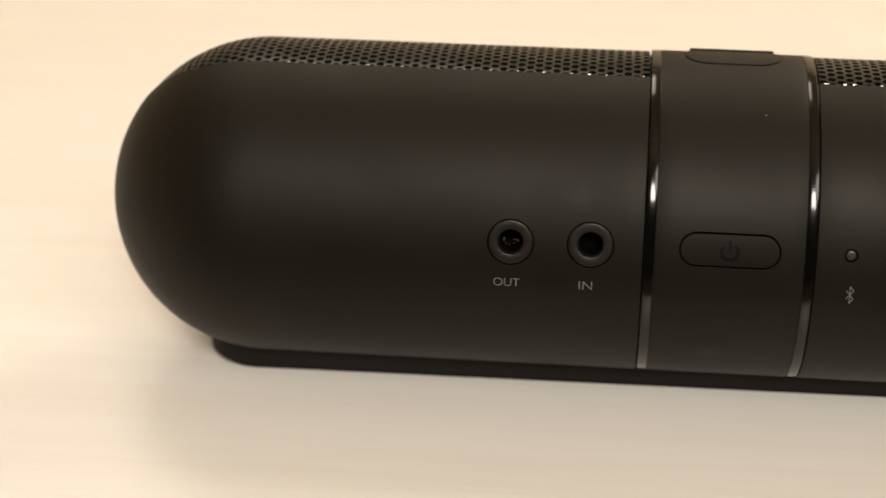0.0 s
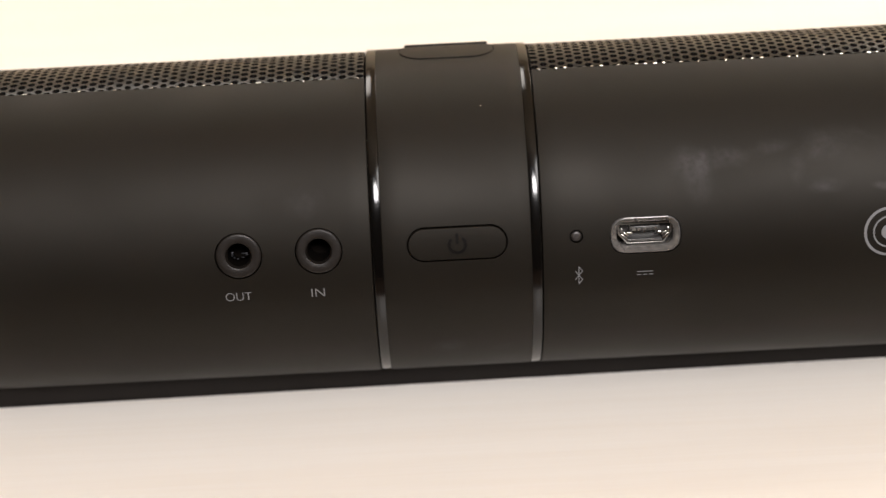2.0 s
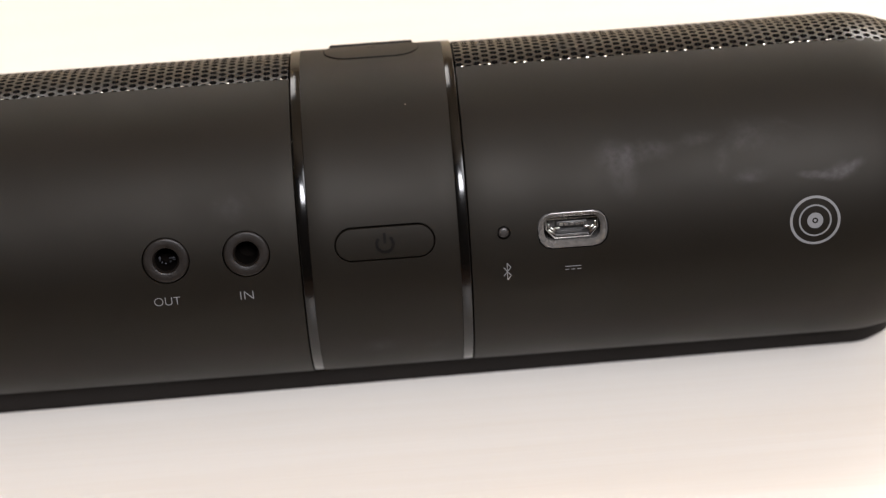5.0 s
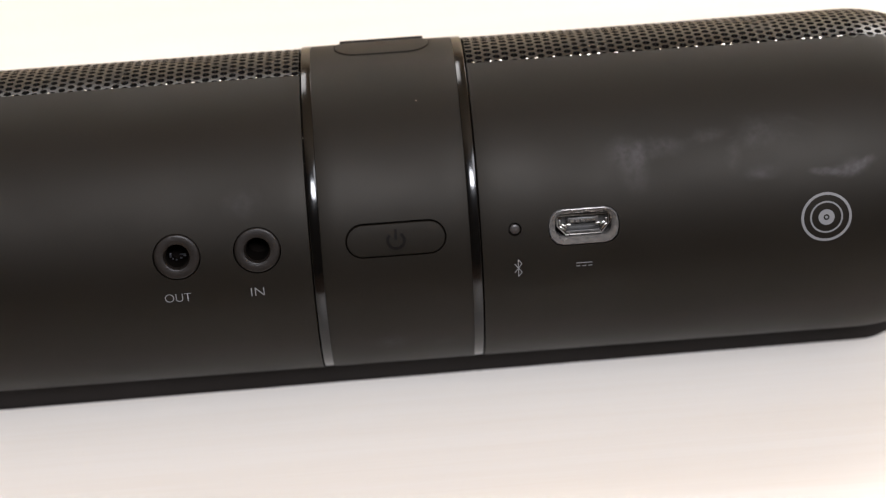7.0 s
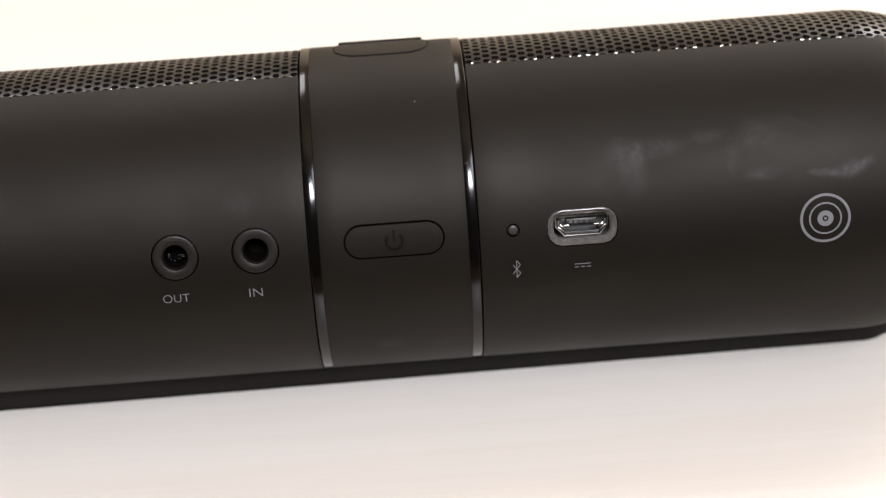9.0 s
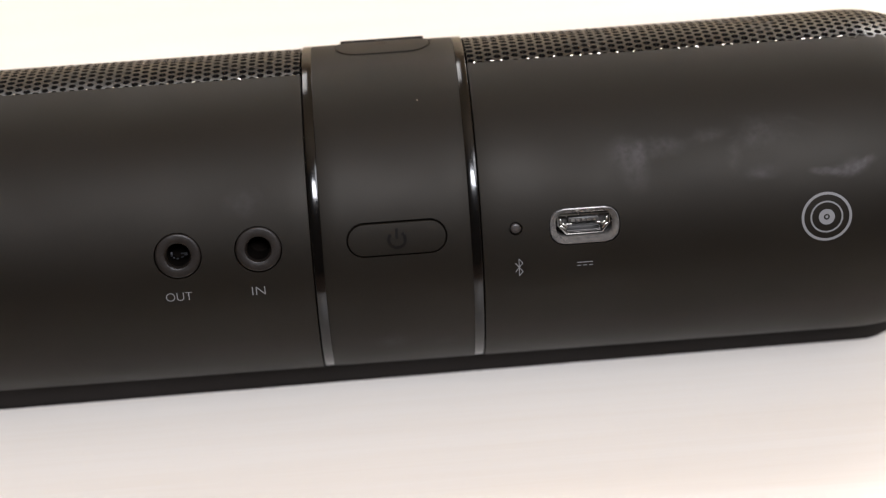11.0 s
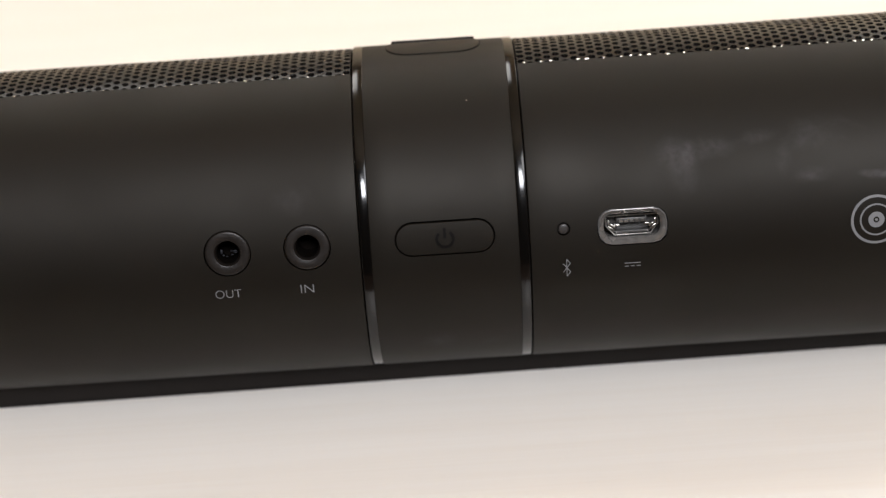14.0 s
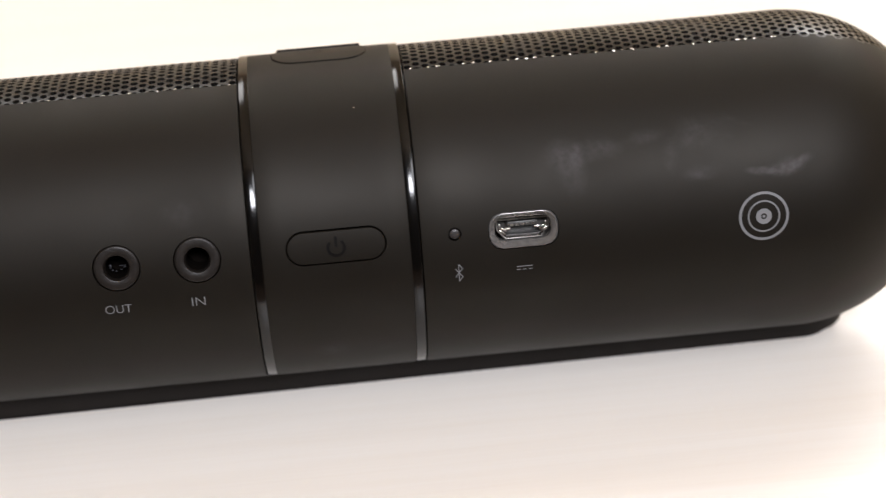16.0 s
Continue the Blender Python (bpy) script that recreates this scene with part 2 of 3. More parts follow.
def loft(layers):
    """A solid through outlines of equal count, layers of (outline, depth)."""
    bm = bmesh.new()
    rows = [[bm.verts.new((x, y, d)) for x, y in pts] for pts, d in layers]
    n = len(rows[0])
    for a, b in zip(rows, rows[1:]):
        for i in range(n):
            bm.faces.new((a[i], a[(i + 1) % n], b[(i + 1) % n], b[i]))
    bm.faces.new(rows[0][::-1])
    bm.faces.new(rows[-1])
    bmesh.ops.recalc_face_normals(bm, faces=bm.faces)
    return bm


def ring_loft(layers):
    """Like loft, but the section closes on itself and leaves the middle open."""
    bm = bmesh.new()
    rows = [[bm.verts.new((x, y, d)) for x, y in pts] for pts, d in layers]
    n = len(rows[0])
    for k in range(len(rows)):
        a, b = rows[k], rows[(k + 1) % len(rows)]
        for i in range(n):
            bm.faces.new((a[i], a[(i + 1) % n], b[(i + 1) % n], b[i]))
    bmesh.ops.recalc_face_normals(bm, faces=bm.faces)
    return bm


def outward(bm, x, phi):
    """Turn a shape drawn in (right, up, out of the surface) to the place (x, phi) of the shell; depth 0 is the surface."""
    a = radians(phi)
    out = Vector((0, -math.cos(a), math.sin(a)))
    up = Vector((0, math.sin(a), math.cos(a)))
    m = Matrix(((1, 0, 0, x), (0, up.y, out.y, out.y * R), (0, up.z, out.z, out.z * R), (0, 0, 0, 1)))
    bmesh.ops.transform(bm, matrix=m, verts=bm.verts)
    return bm


def wrapped(bm, x, phi, lift=0.03):
    """Lay a flat drawing (right, up) round the shell."""
    for v in bm.verts:
        a, r = radians(phi) + v.co.y / R, R + lift + v.co.z
        v.co = (x + v.co.x, -r * math.cos(a), r * math.sin(a))
    return bm


def boolean(bm, cutters, mode="DIFFERENCE"):
    """Cuts solids out of a solid and returns the mesh left."""
    ob = new("work", mesh_from(bm, "work"))
    tools = []
    for c in cutters:
        cut = new("cutter", mesh_from(c, "cutter"))
        mod = ob.modifiers.new("cut", "BOOLEAN")
        mod.operation, mod.solver, mod.object = mode, "EXACT", cut
        tools.append(cut)
    bpy.context.view_layer.update()
    me = bpy.data.meshes.new_from_object(ob.evaluated_get(bpy.context.evaluated_depsgraph_get()))
    for o in (ob, *tools):
        data = o.data
        bpy.data.objects.remove(o)
        bpy.data.meshes.remove(data)
    out = bmesh.new()
    out.from_mesh(me)
    bpy.data.meshes.remove(me)
    return out


def circle(r, n=48):
    return [(r * math.cos(2 * math.pi * i / n), r * math.sin(2 * math.pi * i / n)) for i in range(n)]


def stroke(points, width, closed=False, height=0.03):
    """A drawn line as a thin raised strip."""
    bm = bmesh.new()
    n = len(points)
    pairs = [(i, (i + 1) % n) for i in range(n if closed else n - 1)]
    left, right = [], []
    for i in range(n):
        p = Vector(points[i])
        a = Vector(points[(i - 1) % n]) if closed or i else None
        b = Vector(points[(i + 1) % n]) if closed or i < n - 1 else None
        d1 = (p - a).normalized() if a is not None else None
        d2 = (b - p).normalized() if b is not None else None
        d = ((d1 if d1 is not None else d2) + (d2 if d2 is not None else d1))
        d = d.normalized() if d.length > 1e-6 else d1
        nrm = Vector((-d.y, d.x))
        ref = d1 if d1 is not None else d2
        k = width / 2 / max(0.5, abs(nrm.dot(Vector((-ref.y, ref.x)))))
        left.append(p + nrm * k)
        right.append(p - nrm * k)
    def vert(q, z):
        return bm.verts.new((q.x, q.y, z))
    lt, rt = [vert(q, height) for q in left], [vert(q, height) for q in right]
    lb, rb = [vert(q, 0) for q in left], [vert(q, 0) for q in right]
    for i, j in pairs:
        bm.faces.new((rt[i], rt[j], lt[j], lt[i]))
        bm.faces.new((lt[i], lt[j], lb[j], lb[i]))
        bm.faces.new((rb[i], rb[j], rt[j], rt[i]))
    return bm


# ---- the room ----
X0, X1, Y0, Y1 = -1.9, 1.9, -1.6, 2.2
T = 0.12
part("floor", box(X0 - T, X1 + T, Y0 - T, Y1 + T, FLOOR_Z - T, FLOOR_Z), FLOOR, smooth=0)
tagged(bpy.data.objects["floor"], "dark brown room floor under the table", "floor", kind="structure")
part("ceiling", box(X0 - T, X1 + T, Y0 - T, Y1 + T, CEIL_Z, CEIL_Z + T), CEILING, smooth=0)
tagged(bpy.data.objects["ceiling"], "dull beige painted ceiling over the room", "ceiling", kind="structure")
for name, b in (("wall_north", (X0 - T, X1 + T, Y1, Y1 + T)), ("wall_east", (X1, X1 + T, Y0, Y1)), ("wall_west", (X0 - T, X0, Y0, Y1))):
    tagged(part(name, box(*b, FLOOR_Z, CEIL_Z), WALL, smooth=0), "plain cream painted room wall", "wall", kind="structure")
WX0, WX1, WZ0, WZ1 = -0.14, 0.56, 0.90, 1.36
south = joined(box(X0 - T, WX0, Y0 - T, Y0, FLOOR_Z, CEIL_Z), box(WX1, X1 + T, Y0 - T, Y0, FLOOR_Z, CEIL_Z),
               box(WX0, WX1, Y0 - T, Y0, FLOOR_Z, WZ0), box(WX0, WX1, Y0 - T, Y0, WZ1, CEIL_Z))
tagged(part("wall_south", south, DARKWALL, smooth=0), "unseen wall with a high window, coloured dark for the unlit side", "wall", kind="structure")
window = tagged(new("window_1"), "small high window with a white frame", "window", kind="structure")
part("window_frame", joined(box(WX0, WX0 + 0.03, Y0 - 0.08, Y0 - 0.03, WZ0, WZ1), box(WX1 - 0.03, WX1, Y0 - 0.08, Y0 - 0.03, WZ0, WZ1),
                            box(WX0 + 0.03, WX1 - 0.03, Y0 - 0.08, Y0 - 0.03, WZ0, WZ0 + 0.03), box(WX0 + 0.03, WX1 - 0.03, Y0 - 0.08, Y0 - 0.03, WZ1 - 0.03, WZ1)), WHITE, window, smooth=0)
SQUARE = ((1, 1), (-1, 1), (-1, -1), (1, -1))
# Housings for the added far lamps, out of view.
for lx, ly, half, watts in LAMPS:
    lamp = tagged(new("far_fill_lamp"), "unseen square ceiling lamp with a lit diffuser, added to brighten the far side", "lamp", "ceiling lamps")
    outer, inner = [(x * (half + 0.06) + lx, y * (half + 0.06) + ly) for x, y in SQUARE], [(x * (half + 0.02) + lx, y * (half + 0.02) + ly) for x, y in SQUARE]
    part("frame", ring_loft([(outer, CEIL_Z), (outer, CEIL_Z - 0.06), (inner, CEIL_Z - 0.06), (inner, CEIL_Z)]), WHITE, lamp, smooth=0)
    part("diffuser", box(lx - half - 0.017, lx + half + 0.017, ly - half - 0.017, ly + half + 0.017, CEIL_Z - 0.045, CEIL_Z - 0.02), GLOW, lamp, smooth=0)

# the pendant, an assumed form out of view: a shade tipped towards the table, its cord straight up to the ceiling
pendant = tagged(new("assumed_pendant"), "unseen lamp for the front-right light, given the form of a tipped white pendant", "lamp")
tip = look(PENDANT, AIM)
SHADE = [(0.02, 0.20), (0.10, 0.19), (0.19, 0.10), (0.30, -0.02), (0.292, -0.02), (0.185, 0.095), (0.095, 0.183), (0.02, 0.193)]
bm = ring_loft([(circle(r, 40), z) for r, z in SHADE])
bmesh.ops.transform(bm, matrix=tip, verts=bm.verts)
part("shade", bm, WHITE, pendant)
bm = loft([(circle(0.026, 20), 0.185), (circle(0.026, 20), 0.215), (circle(0.012, 20), 0.23)])
bmesh.ops.transform(bm, matrix=tip, verts=bm.verts)
part("cap", bm, WHITE, pendant)
top = tip @ Vector((0, 0, 0.225))
part("cord", loft([([(top.x + x, top.y + y) for x, y in circle(0.003, 10)], top.z), ([(top.x + x, top.y + y) for x, y in circle(0.003, 10)], CEIL_Z)]), FLOOR, pendant)

# ---- the table ----
TY0, TY1 = -0.0523, 0.72
table = tagged(new("table"), "pale birch wooden table with a smooth top", "table")
part("tabletop", box(-0.62, 0.62, TY0, TY1, -0.03, -1.3 * M, bevel=0.002, segments=3), WOOD, table)
for lx in (-0.56, 0.56):
    for ly in (TY0 + 0.06, TY1 - 0.06):
        part("leg", box(lx - 0.025, lx + 0.025, ly - 0.025, ly + 0.025, FLOOR_Z, -0.03, bevel=0.003), WOOD, table)

# ---- the speaker ----
speaker = tagged(new("portable_speaker"), "matte black capsule-shaped portable speaker lying on the pale table", "speaker")
CAP = 64.0        # where the round ends begin
PSI, CUT = 145.0, 0.344 * R   # the flat cut behind the grille


def half_body(side):
    st = [(11.16, 0), (11.16, R - 0.1), (11.2, R - 0.03), (11.3, R)]
    st += [(x, R) for x in np.linspace(14, CAP, 18)]
    st += [(CAP + R * math.sin(radians(a)), R * math.cos(radians(a))) for a in range(4, 90, 4)] + [(CAP + R, 0)]
    return revolve(st, mirror=side < 0)


def grille_cutter(side):
    bm = box(11, 95, -40, 40, CUT, 60) if side > 0 else box(-95, -11, -40, 40, CUT, 60)
    # the box lies over +z; turn +z to the direction PSI
    bmesh.ops.rotate(bm, verts=bm.verts, cent=(0, 0, 0), matrix=Matrix.Rotation(radians(90 - PSI), 3, "X"))
    return bm


JACKS = (("OUT", -28.45, 9.9, -28.85, -4.5, 3.45), ("IN", -18.0, 10.2, -18.45, -4.4, 1.75))
LED, USB, MARK = (15.55, 10.9), (24.6, 10.3), (56.4, 7.2)


def hole(x, phi, outline, depth, over=3.0):
    return outward(loft([(outline, -depth), (outline, over)]), x, phi)


left_cuts = [grille_cutter(-1)] + [hole(x, p, circle(3.12, 56), 5.5) for _, x, p, _, _, _ in JACKS]
right_cuts = [grille_cutter(1), hole(*LED, circle(0.9, 36), 1.0), hole(*USB, stadium(9.3, 5.0, 3, 1.9), 3.5)]
shell_left = part("shell", scaled(boolean(half_body(-1), left_cuts)), SHELL, speaker, "matte black shell half with two audio jacks", smooth=30)
shell_right = part("shell", scaled(boolean(half_body(1), right_cuts)), SHELL, speaker, "matte black shell half with a charging port", smooth=30)


def grille(side):
    """Perforated sheet: staggered round holes, wrapped round the body and its round end."""
    pitch, rh, rs, n, thick = 1.386, 0.485, R - 0.22, 12, 0.4
    dx = pitch * math.sqrt(3) / 2
    s0, s1 = 11.25, CAP + rs * math.pi / 2
    unit = [(math.cos(2 * math.pi * k / n), math.sin(2 * math.pi * k / n)) for k in range(n)]
    # flat sides face up and down the arc: corners lie along x
    hexr = [(pitch / 2) / math.cos(((2 * math.pi * k / n - math.pi / 2 + math.pi / 6) % (math.pi / 3)) - math.pi / 6) for k in range(n)]

    def place(s, u, r):
        ang = radians(PSI) + u / rs
        if side > 0:
            r += 0.25 * min((s - 11) / (CAP - 11), 1) ** 2
        if s <= CAP:
            x, rr = s, r
        else:
            lam = min((s - CAP) / rs, math.pi / 2)
            x, rr = CAP + r * math.sin(lam), r * math.cos(lam)
        return (side * x, -rr * math.cos(ang), rr * math.sin(ang))

    verts, faces = [], []
    cols = int((s1 - s0) / dx)
    span = int(math.radians(78) * rs / pitch)
    for c in range(cols):
        s = s0 + 0.5 + c * dx
        rr = rs if s <= CAP else rs * math.cos(min((s - CAP) / rs, 1.56))
        for q in range(-span, span + 1):
            u = (q + 0.5 * (c % 2)) * pitch
            if rr * math.cos(u / rs) < CUT - 0.5:
                continue
            base = len(verts)
            for k in range(n):
                verts.append(place(max(s0, s + unit[k][0] * hexr[k]), u + unit[k][1] * hexr[k], rs))
            for r_hole, drop in ((rh, 0.0), (rh, thick)):
                for k in range(n):
                    verts.append(place(s + unit[k][0] * r_hole, u + unit[k][1] * r_hole, rs - drop))
            for ring in range(2):
                for k in range(n):
                    a, b = base + ring * n + k, base + ring * n + (k + 1) % n
                    quad = (a, b, b + n, a + n)
                    faces.append(quad if side > 0 else quad[::-1])
    me = bpy.data.meshes.new("grille")
    me.from_pydata([(x * M, y * M, (z + H) * M) for x, y, z in verts], [], faces)
    me.update()
    return me


for side in (-1, 1):
    part("grille", grille(side), GRILLE, speaker, "black perforated metal grille", smooth=30)

def backing(side):
    """Black sheet added close behind the perforated sheet, for the shade in its holes."""
    bm = bmesh.new()
    r, rows = R - 1.0, []
    for x, rr in [(x, r) for x in np.linspace(11.4, CAP, 20)] + [(CAP + r * math.sin(radians(a)), r * math.cos(radians(a))) for a in range(6, 70, 6)]:
        reach = math.acos(min(1.0, (CUT + 0.02) / rr))
        rows.append([bm.verts.new((side * x, -rr * math.cos(radians(PSI) + reach * k / 20), rr * math.sin(radians(PSI) + reach * k / 20))) for k in range(-20, 21)])
    for a, b in zip(rows, rows[1:]):
        for k in range(40):
            bm.faces.new((a[k], a[k + 1], b[k + 1], b[k]))
    bmesh.ops.recalc_face_normals(bm, faces=bm.faces)
    return scaled(bm)


for side in (-1, 1):
    part("grille_dark_backing", backing(side), HOLE, speaker, "added black sheet that keeps the grille holes dark")

# Loose steel slivers stand in for the glints at the grille's edge.
edge = radians(PSI - math.degrees(math.acos(CUT / R)) + 0.35)
beads = random.Random(4)
for side in (-1, 1):
    bm = bmesh.new()
    x = 12.0
    while x < 62:
        run = beads.uniform(0.2, 0.45) if side < 0 or beads.random() < 0.75 else beads.uniform(0.5, 1.1)
        rr, n = beads.uniform(0.05, 0.1) if side < 0 else beads.uniform(0.1, 0.17), 6
        ends = [[bm.verts.new((side * (x + k * run), -(R - 0.06) * math.cos(edge) - rr * math.cos(a), (R - 0.06) * math.sin(edge) + rr * math.sin(a))) for a in (2 * math.pi * q / n for q in range(n))] for k in (0, 1)]
        for q in range(n):
            bm.faces.new((ends[0][q], ends[0][(q + 1) % n], ends[1][(q + 1) % n], ends[1][q]))
        bm.faces.new(ends[0])
        bm.faces.new(ends[1][::-1])
        x += 1.2 * beads.choice((1, 1, 2, 2, 3) if side > 0 else (2, 2, 3, 4, 6))
    bmesh.ops.recalc_face_normals(bm, faces=bm.faces)
    part("grille_glints", scaled(bm), STEEL, speaker, "steel slivers standing in for glints along the grille edge", smooth=70)

band_st = [(-9.69, 0), (-9.69, R - 0.07), (-9.66, R - 0.02), (-9.6, R)] + [(x, R) for x in np.linspace(-7, 7, 7)] + [(9.6, R), (9.66, R - 0.02), (9.69, R - 0.07), (9.69, 0)]
POWER, VOLUME = (0.05, 10.6), (0.05, 97.0)
band = part("band", scaled(boolean(revolve(band_st), [hole(*POWER, stadium(13.2, 4.7), 1.6), hole(*VOLUME, stadium(13.1, 8.4, corner=3.3), 1.2)])), BAND, speaker, "matte black rubber centre band", smooth=30)
for name, at, size, proud in (("power_button", (0.05, 10.45), (12.86, 4.34), -0.06), ("volume_button", VOLUME, (12.9, 8.2), 0.14)):
    steps = ((0, -1.1), (0, proud - 0.16), (0.06, proud - 0.06), (0.2, proud), (1.2, proud + 0.02), (2.4, proud + 0.02), (3.4, proud + 0.02), (4.3 if name == "power_button" else 5.9, proud + 0.02))
    bm = wrapped(loft([(stadium(size[0] - d, size[1] - d, corner=min(size[1], 6.4) / 2 - d / 2), z) for d, z in steps]), *at, 0)
    button = part(name, scaled(bm), BAND, speaker, "stadium-shaped rubber button set in a groove", smooth=30)
    if name == "power_button":
        arc = [(1.08 * math.sin(radians(a)), 1.08 * math.cos(radians(a))) for a in range(38, 323, 12)]
        part("power_symbol", scaled(wrapped(joined(stroke(arc, 0.4), stroke([(0, 0.1), (0, 1.5)], 0.36)), at[0], at[1] - 0.3, -0.035)), GLOSS, button, "dark raised power symbol")
    else:
        part("plus_sign", scaled(wrapped(joined(stroke([(-0.5, 0), (0.5, 0)], 0.25), stroke([(0, -0.5), (0, 0.5)], 0.25)), at[0], at[1], 0.26)), GLOSS, button, "raised plus sign")
        ridge = loft([(stadium(11.6 - d, 0.9 - d, 4), z) for d, z in ((0, -0.3), (0, 0.3), (0.12, 0.4), (0.4, 0.44))])
        part("raised_lip", scaled(wrapped(ridge, at[0], 106.6, 0)), RUBBER, button, "dark raised lip along the far edge")

for side in (-1, 1):
    r0, r1 = R - 1.5, R + 0.05
    part("trim_ring", scaled(tube([(side * x, r) for x, r in ((9.7, r0), (9.7, r1 - 0.04), (9.715, r1 - 0.01), (9.74, r1), (10.92, r1), (10.95, r1 - 0.01), (10.97, r1 - 0.04), (10.97, r0))])), CHROME, speaker, "glossy black trim ring", smooth=60)
part("core", scaled(revolve([(-11.1, 0), (-11.1, R - 0.7), (11.1, R - 0.7), (11.1, 0)], 96)), HOLE, speaker, "black inner core seen in the joints")


def foot():
    w, l = 7.1, 73.5
    def outline(d):
        return stadium(2 * (l - d), 2 * (w - d), 18)
    bm = loft([(outline(1.9), -H - 1.3), (outline(1.8), -H + 0.08), (outline(0.14), -H + 0.12), (outline(0.0), -H + 0.3), (outline(0.0), -19.2)])
    bmesh.ops.rotate(bm, verts=bm.verts, cent=(0, 0, 0), matrix=Matrix.Rotation(radians(0.8), 3, "Z"))
    return scaled(bm)


part("foot", foot(), RUBBER, speaker, "black rubber foot strip", smooth=40)

# jacks
for word, x, p, tx, tp, tw in JACKS:
    c = lambda r: circle(r, 56)
    jack = part("audio_jack", scaled(outward(ring_loft([(c(2.98), -2.4), (c(2.98), -0.32), (c(2.9), -0.2), (c(2.7), -0.14), (c(1.85), -0.15), (c(1.74), -0.19), (c(1.67), -0.34), (c(1.64), -2.4)]), x, p)), SOCKET, speaker, "round black audio socket with a bevelled collar", smooth=40)
    # Walls and floor of the socket carry its inner shade as black.
    part("socket_hole", scaled(outward(ring_loft([(c(1.75), -5.3), (c(1.66), -0.7), (c(1.5), -0.75), (c(1.5), -5.3)]), x, p)), HOLE, jack, smooth=40)
    part("socket_floor", scaled(outward(loft([(c(1.9), -5.4), (c(1.9), -5.2)]), x, p)), HOLE, jack, smooth=0)
    if word == "OUT":
        for sx, sy, half, rise in ((-1.0, -0.25, 0.14, 0.3), (0.62, -0.2, 0.42, 0.07), (0.85, -0.42, 0.2, 0.06), (-0.3, -0.9, 0.12, 0.08), (-0.75, -0.75, 0.1, 0.1), (0.35, -0.7, 0.14, 0.06)):
            spring = box(sx - half, sx + half, sy - rise, sy + rise, -2.6, -2.2, bevel=0.03)
            part("contact_spring", scaled(outward(spring, x, p)), DULL, jack, "small dull metal contact inside the socket")
    text = bpy.data.curves.new("lettering", "FONT")
    text.body, text.align_x, text.align_y, text.offset = word, "CENTER", "CENTER", -0.012
    tob = new("lettering_work", text)
    bpy.context.view_layer.update()
    me = bpy.data.meshes.new_from_object(tob.evaluated_get(bpy.context.evaluated_depsgraph_get()))
    bpy.data.objects.remove(tob)
    bm = bmesh.new()
    bm.from_mesh(me)
    xs, ys = [v.co.x for v in bm.verts], [v.co.y for v in bm.verts]
    for v in bm.verts:
        v.co = ((v.co.x - (min(xs) + max(xs)) / 2) * tw / (max(xs) - min(xs)), (v.co.y - (min(ys) + max(ys)) / 2) * 1.22 / (max(ys) - min(ys)), 0)
    part("lettering", scaled(wrapped(bm, tx, tp, 0.03)), PRINT, shell_left, "grey printed word " + word, smooth=0)

# status light, charging port and marks
led = part("status_light", scaled(outward(loft([(circle(0.66, 36), -0.9), (circle(0.66, 36), -0.2), (circle(0.56, 36), -0.1), (circle(0.3, 36), -0.07)]), *LED)), LENS, speaker, "tiny round smoke-grey indicator light", smooth=40)
usb = part("charging_port", scaled(outward(ring_loft([(stadium(9.2, 4.9, 3, 1.89), -3.4), (stadium(9.2, 4.9, 3, 1.89), -0.35), (stadium(9.0, 4.7, 3, 1.84), -0.16), (stadium(8.8, 4.5, 3, 1.78), -0.13), (stadium(8.35, 4.1, 3, 1.6), -0.45), (stadium(7.5, 3.3, 3, 1.22), -0.8), (stadium(7.3, 3.05, 3, 1.05), -1.25), (stadium(7.2, 3.0, 3, 1.01), -3.4)]), *USB)), CLEAR, speaker, "glossy smoke-grey bevelled charging port", smooth=40)


def port_outline(w, h):
    """The keyed outline of the socket: square above, chamfered below."""
    return [(w / 2, h / 2), (-w / 2, h / 2), (-w / 2, -h * 0.02), (-w / 2 + h * 0.42, -h / 2), (w / 2 - h * 0.42, -h / 2), (w / 2, -h * 0.02)]


part("socket_shell", scaled(outward(ring_loft([(port_outline(7.0, 2.75), -3.3), (port_outline(7.0, 2.75), -1.2), (port_outline(6.9, 2.65), -1.08), (port_outline(6.66, 2.42), -1.1), (port_outline(6.56, 2.34), -3.3)]), *USB)), STEEL, usb, "plated steel socket shell", smooth=30)
part("socket_back", scaled(outward(loft([(port_outline(6.9, 2.7), -3.35), (port_outline(6.9, 2.7), -3.1)]), *USB)), TONGUE, usb, "grey back of the socket", smooth=0)
tongue = part("socket_tongue", scaled(outward(box(-2.0, 2.0, 0.2, 0.86, -3.2, -1.4, bevel=0.1), *USB)), TONGUE, usb, "grey plastic tongue with contacts")
for k in range(5):
    part("contact", scaled(outward(box(-1.62 + k * 0.7, -1.18 + k * 0.7, 0.3, 0.62, -3.0, -1.28), *USB)), STEEL, usb, smooth=0)
# Plate added to dim the reflection on the steel bottom behind its front edge.
part("socket_floor", scaled(outward(box(-2.25, 2.25, -1.14, -0.88, -3.2, -1.5, bevel=0.04), *USB)), TONGUE, usb, "added grey plate that dims the bottom of the steel socket", smooth=0)
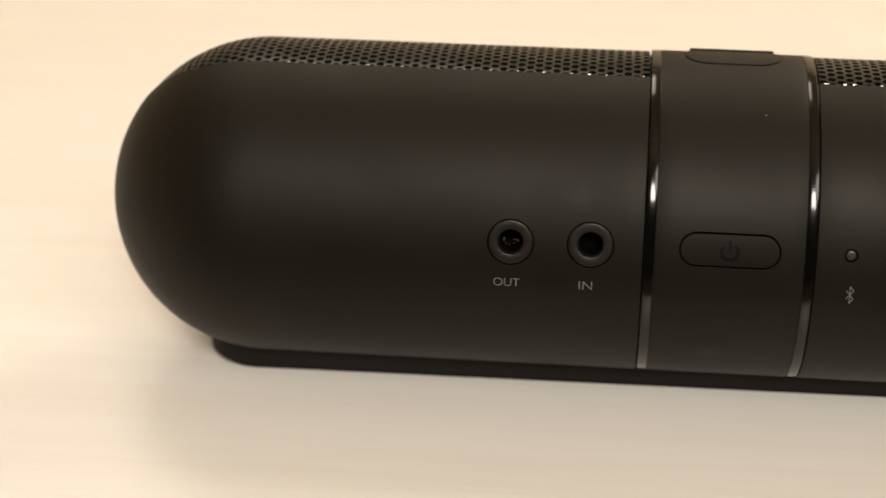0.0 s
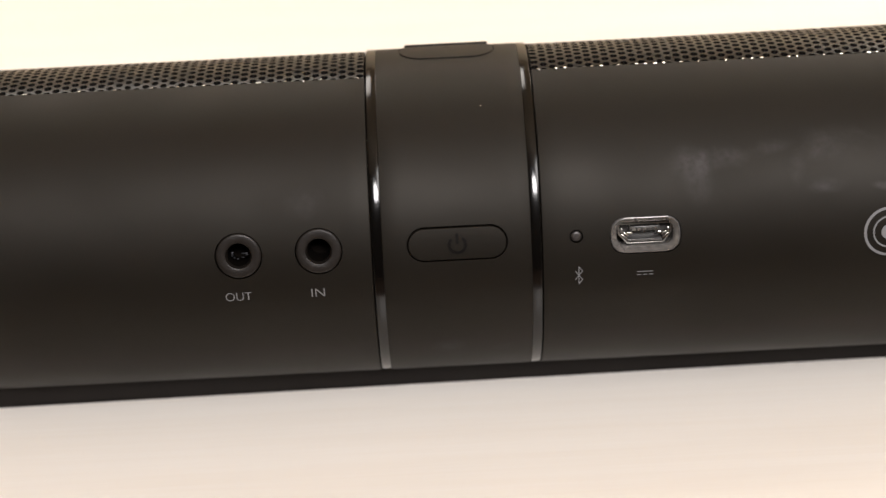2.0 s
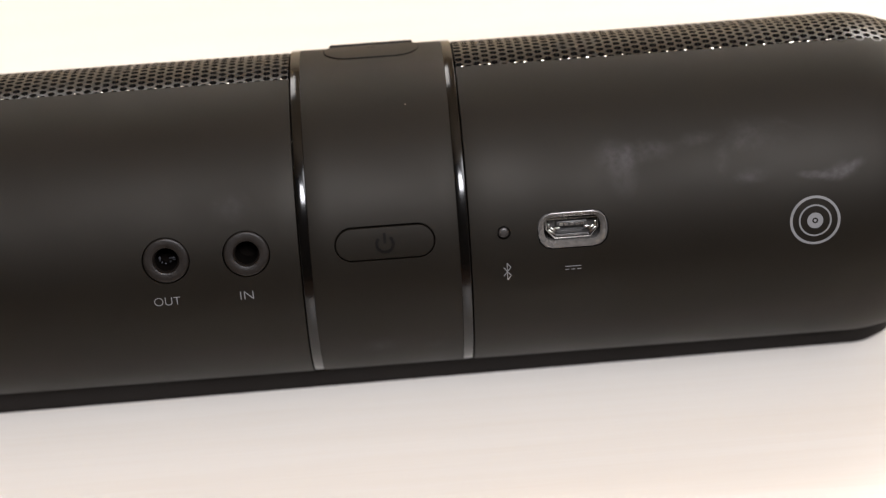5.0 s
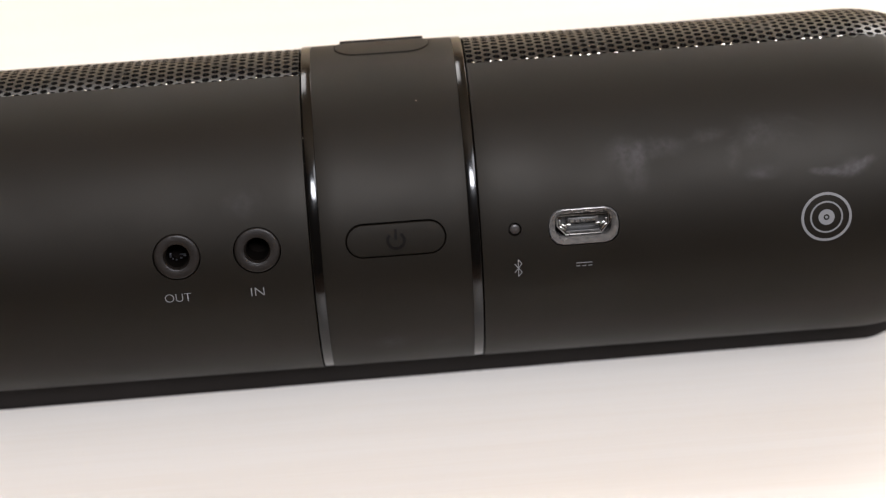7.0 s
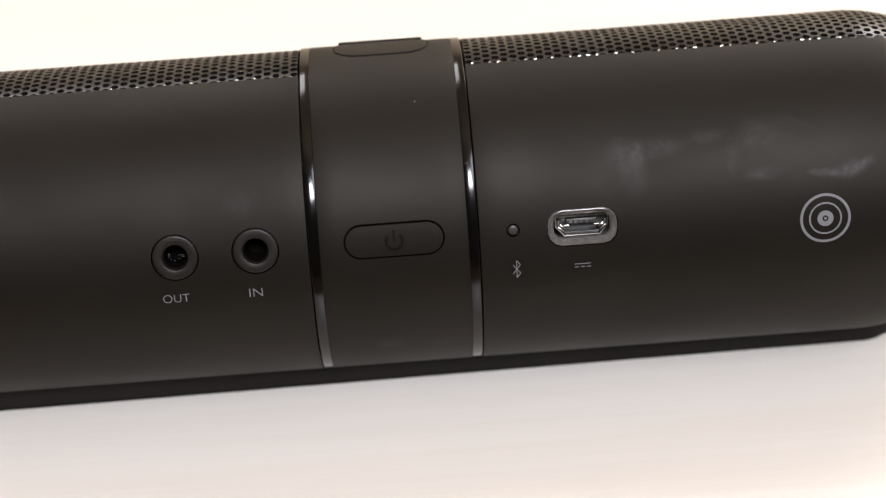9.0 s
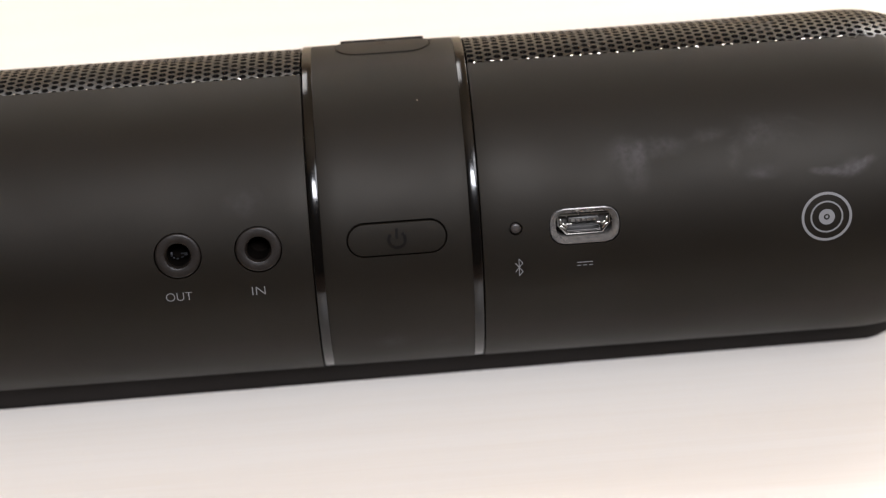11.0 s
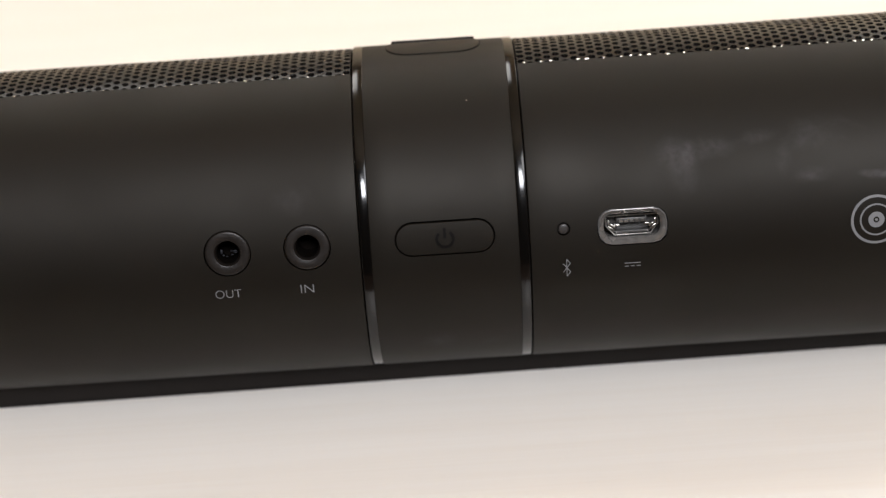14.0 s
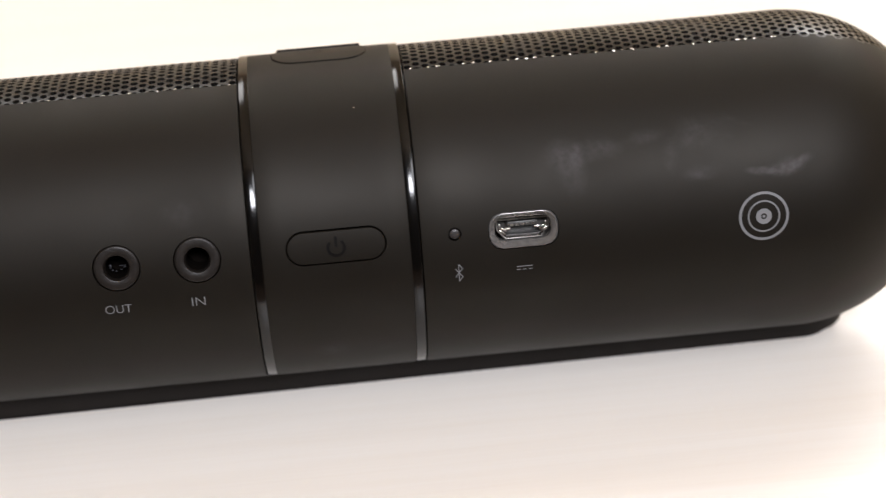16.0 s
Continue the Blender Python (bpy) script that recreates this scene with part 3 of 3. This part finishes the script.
for sx in (-1, 1):
    for length, turn, cx, cy, front in ((1.0, 38, 2.72, -0.42, -1.05), (0.8, 38, 2.5, -0.12, -1.2), (0.75, 0, 1.95, -0.02, -1.3), (0.6, 90, 3.05, 0.42, -1.1)):
        spring = box(-length / 2, length / 2, -0.11, 0.11, front - 0.6, front, bevel=0.05)
        bmesh.ops.rotate(spring, verts=spring.verts, cent=(0, 0, 0), matrix=Matrix.Rotation(radians(turn * sx), 3, "Z"))
        bmesh.ops.translate(spring, verts=spring.verts, vec=(cx * sx, cy, 0))
        part("spring_tab", scaled(outward(spring, *USB)), STEEL, usb)

bt = [(-0.48, 0.64), (0.48, -0.62), (0, -1.25), (0, 1.25), (0.48, 0.62), (-0.48, -0.64)]
bt_bm = joined(*[stroke([bt[i], bt[i + 1]], 0.105) for i in range(5)])
part("wireless_mark", scaled(wrapped(bt_bm, 15.78, -2.9)), PRINT, shell_right, "grey printed angular wireless mark", smooth=0)
dc = joined(stroke([(-1.05, 0.2), (1.05, 0.2)], 0.115), *[stroke([(x - 0.26, -0.25), (x + 0.26, -0.25)], 0.115) for x in (-0.79, 0, 0.79)])
part("power_mark", scaled(wrapped(dc, 24.45, -3.1)), PRINT, shell_right, "grey printed line over three dashes", smooth=0)
mark = joined(stroke(circle(3.16, 64), 0.35, True), stroke(circle(2.06, 48), 0.22, True), stroke(circle(0.73, 40), 0.66, True), stroke(circle(0.1, 24), 0.18, True))
part("round_mark", scaled(wrapped(mark, *MARK)), PRINT, shell_right, "grey printed mark of concentric rings", smooth=0)

# specks of dust
for x, phi, size in ((4.05, 58.5, 0.085), (-13.2, -71.5, 0.16), (-5.1, -71.5, 0.14), (-32.7, 94.5, 0.12), (-11.05, 47, 0.05), (-11.05, 38, 0.05)):
    bm = bmesh.new()
    bmesh.ops.create_icosphere(bm, subdivisions=2, radius=size)
    for v in bm.verts:
        v.co *= 1 + 0.25 * noise.noise(v.co * 9 + Vector((x, phi, 0)))
    speck = part("dust_speck", scaled(outward(bm, x, phi)), DUST)
    tagged(speck, "tiny pale speck of dust on the speaker", "dust", "dust specks")
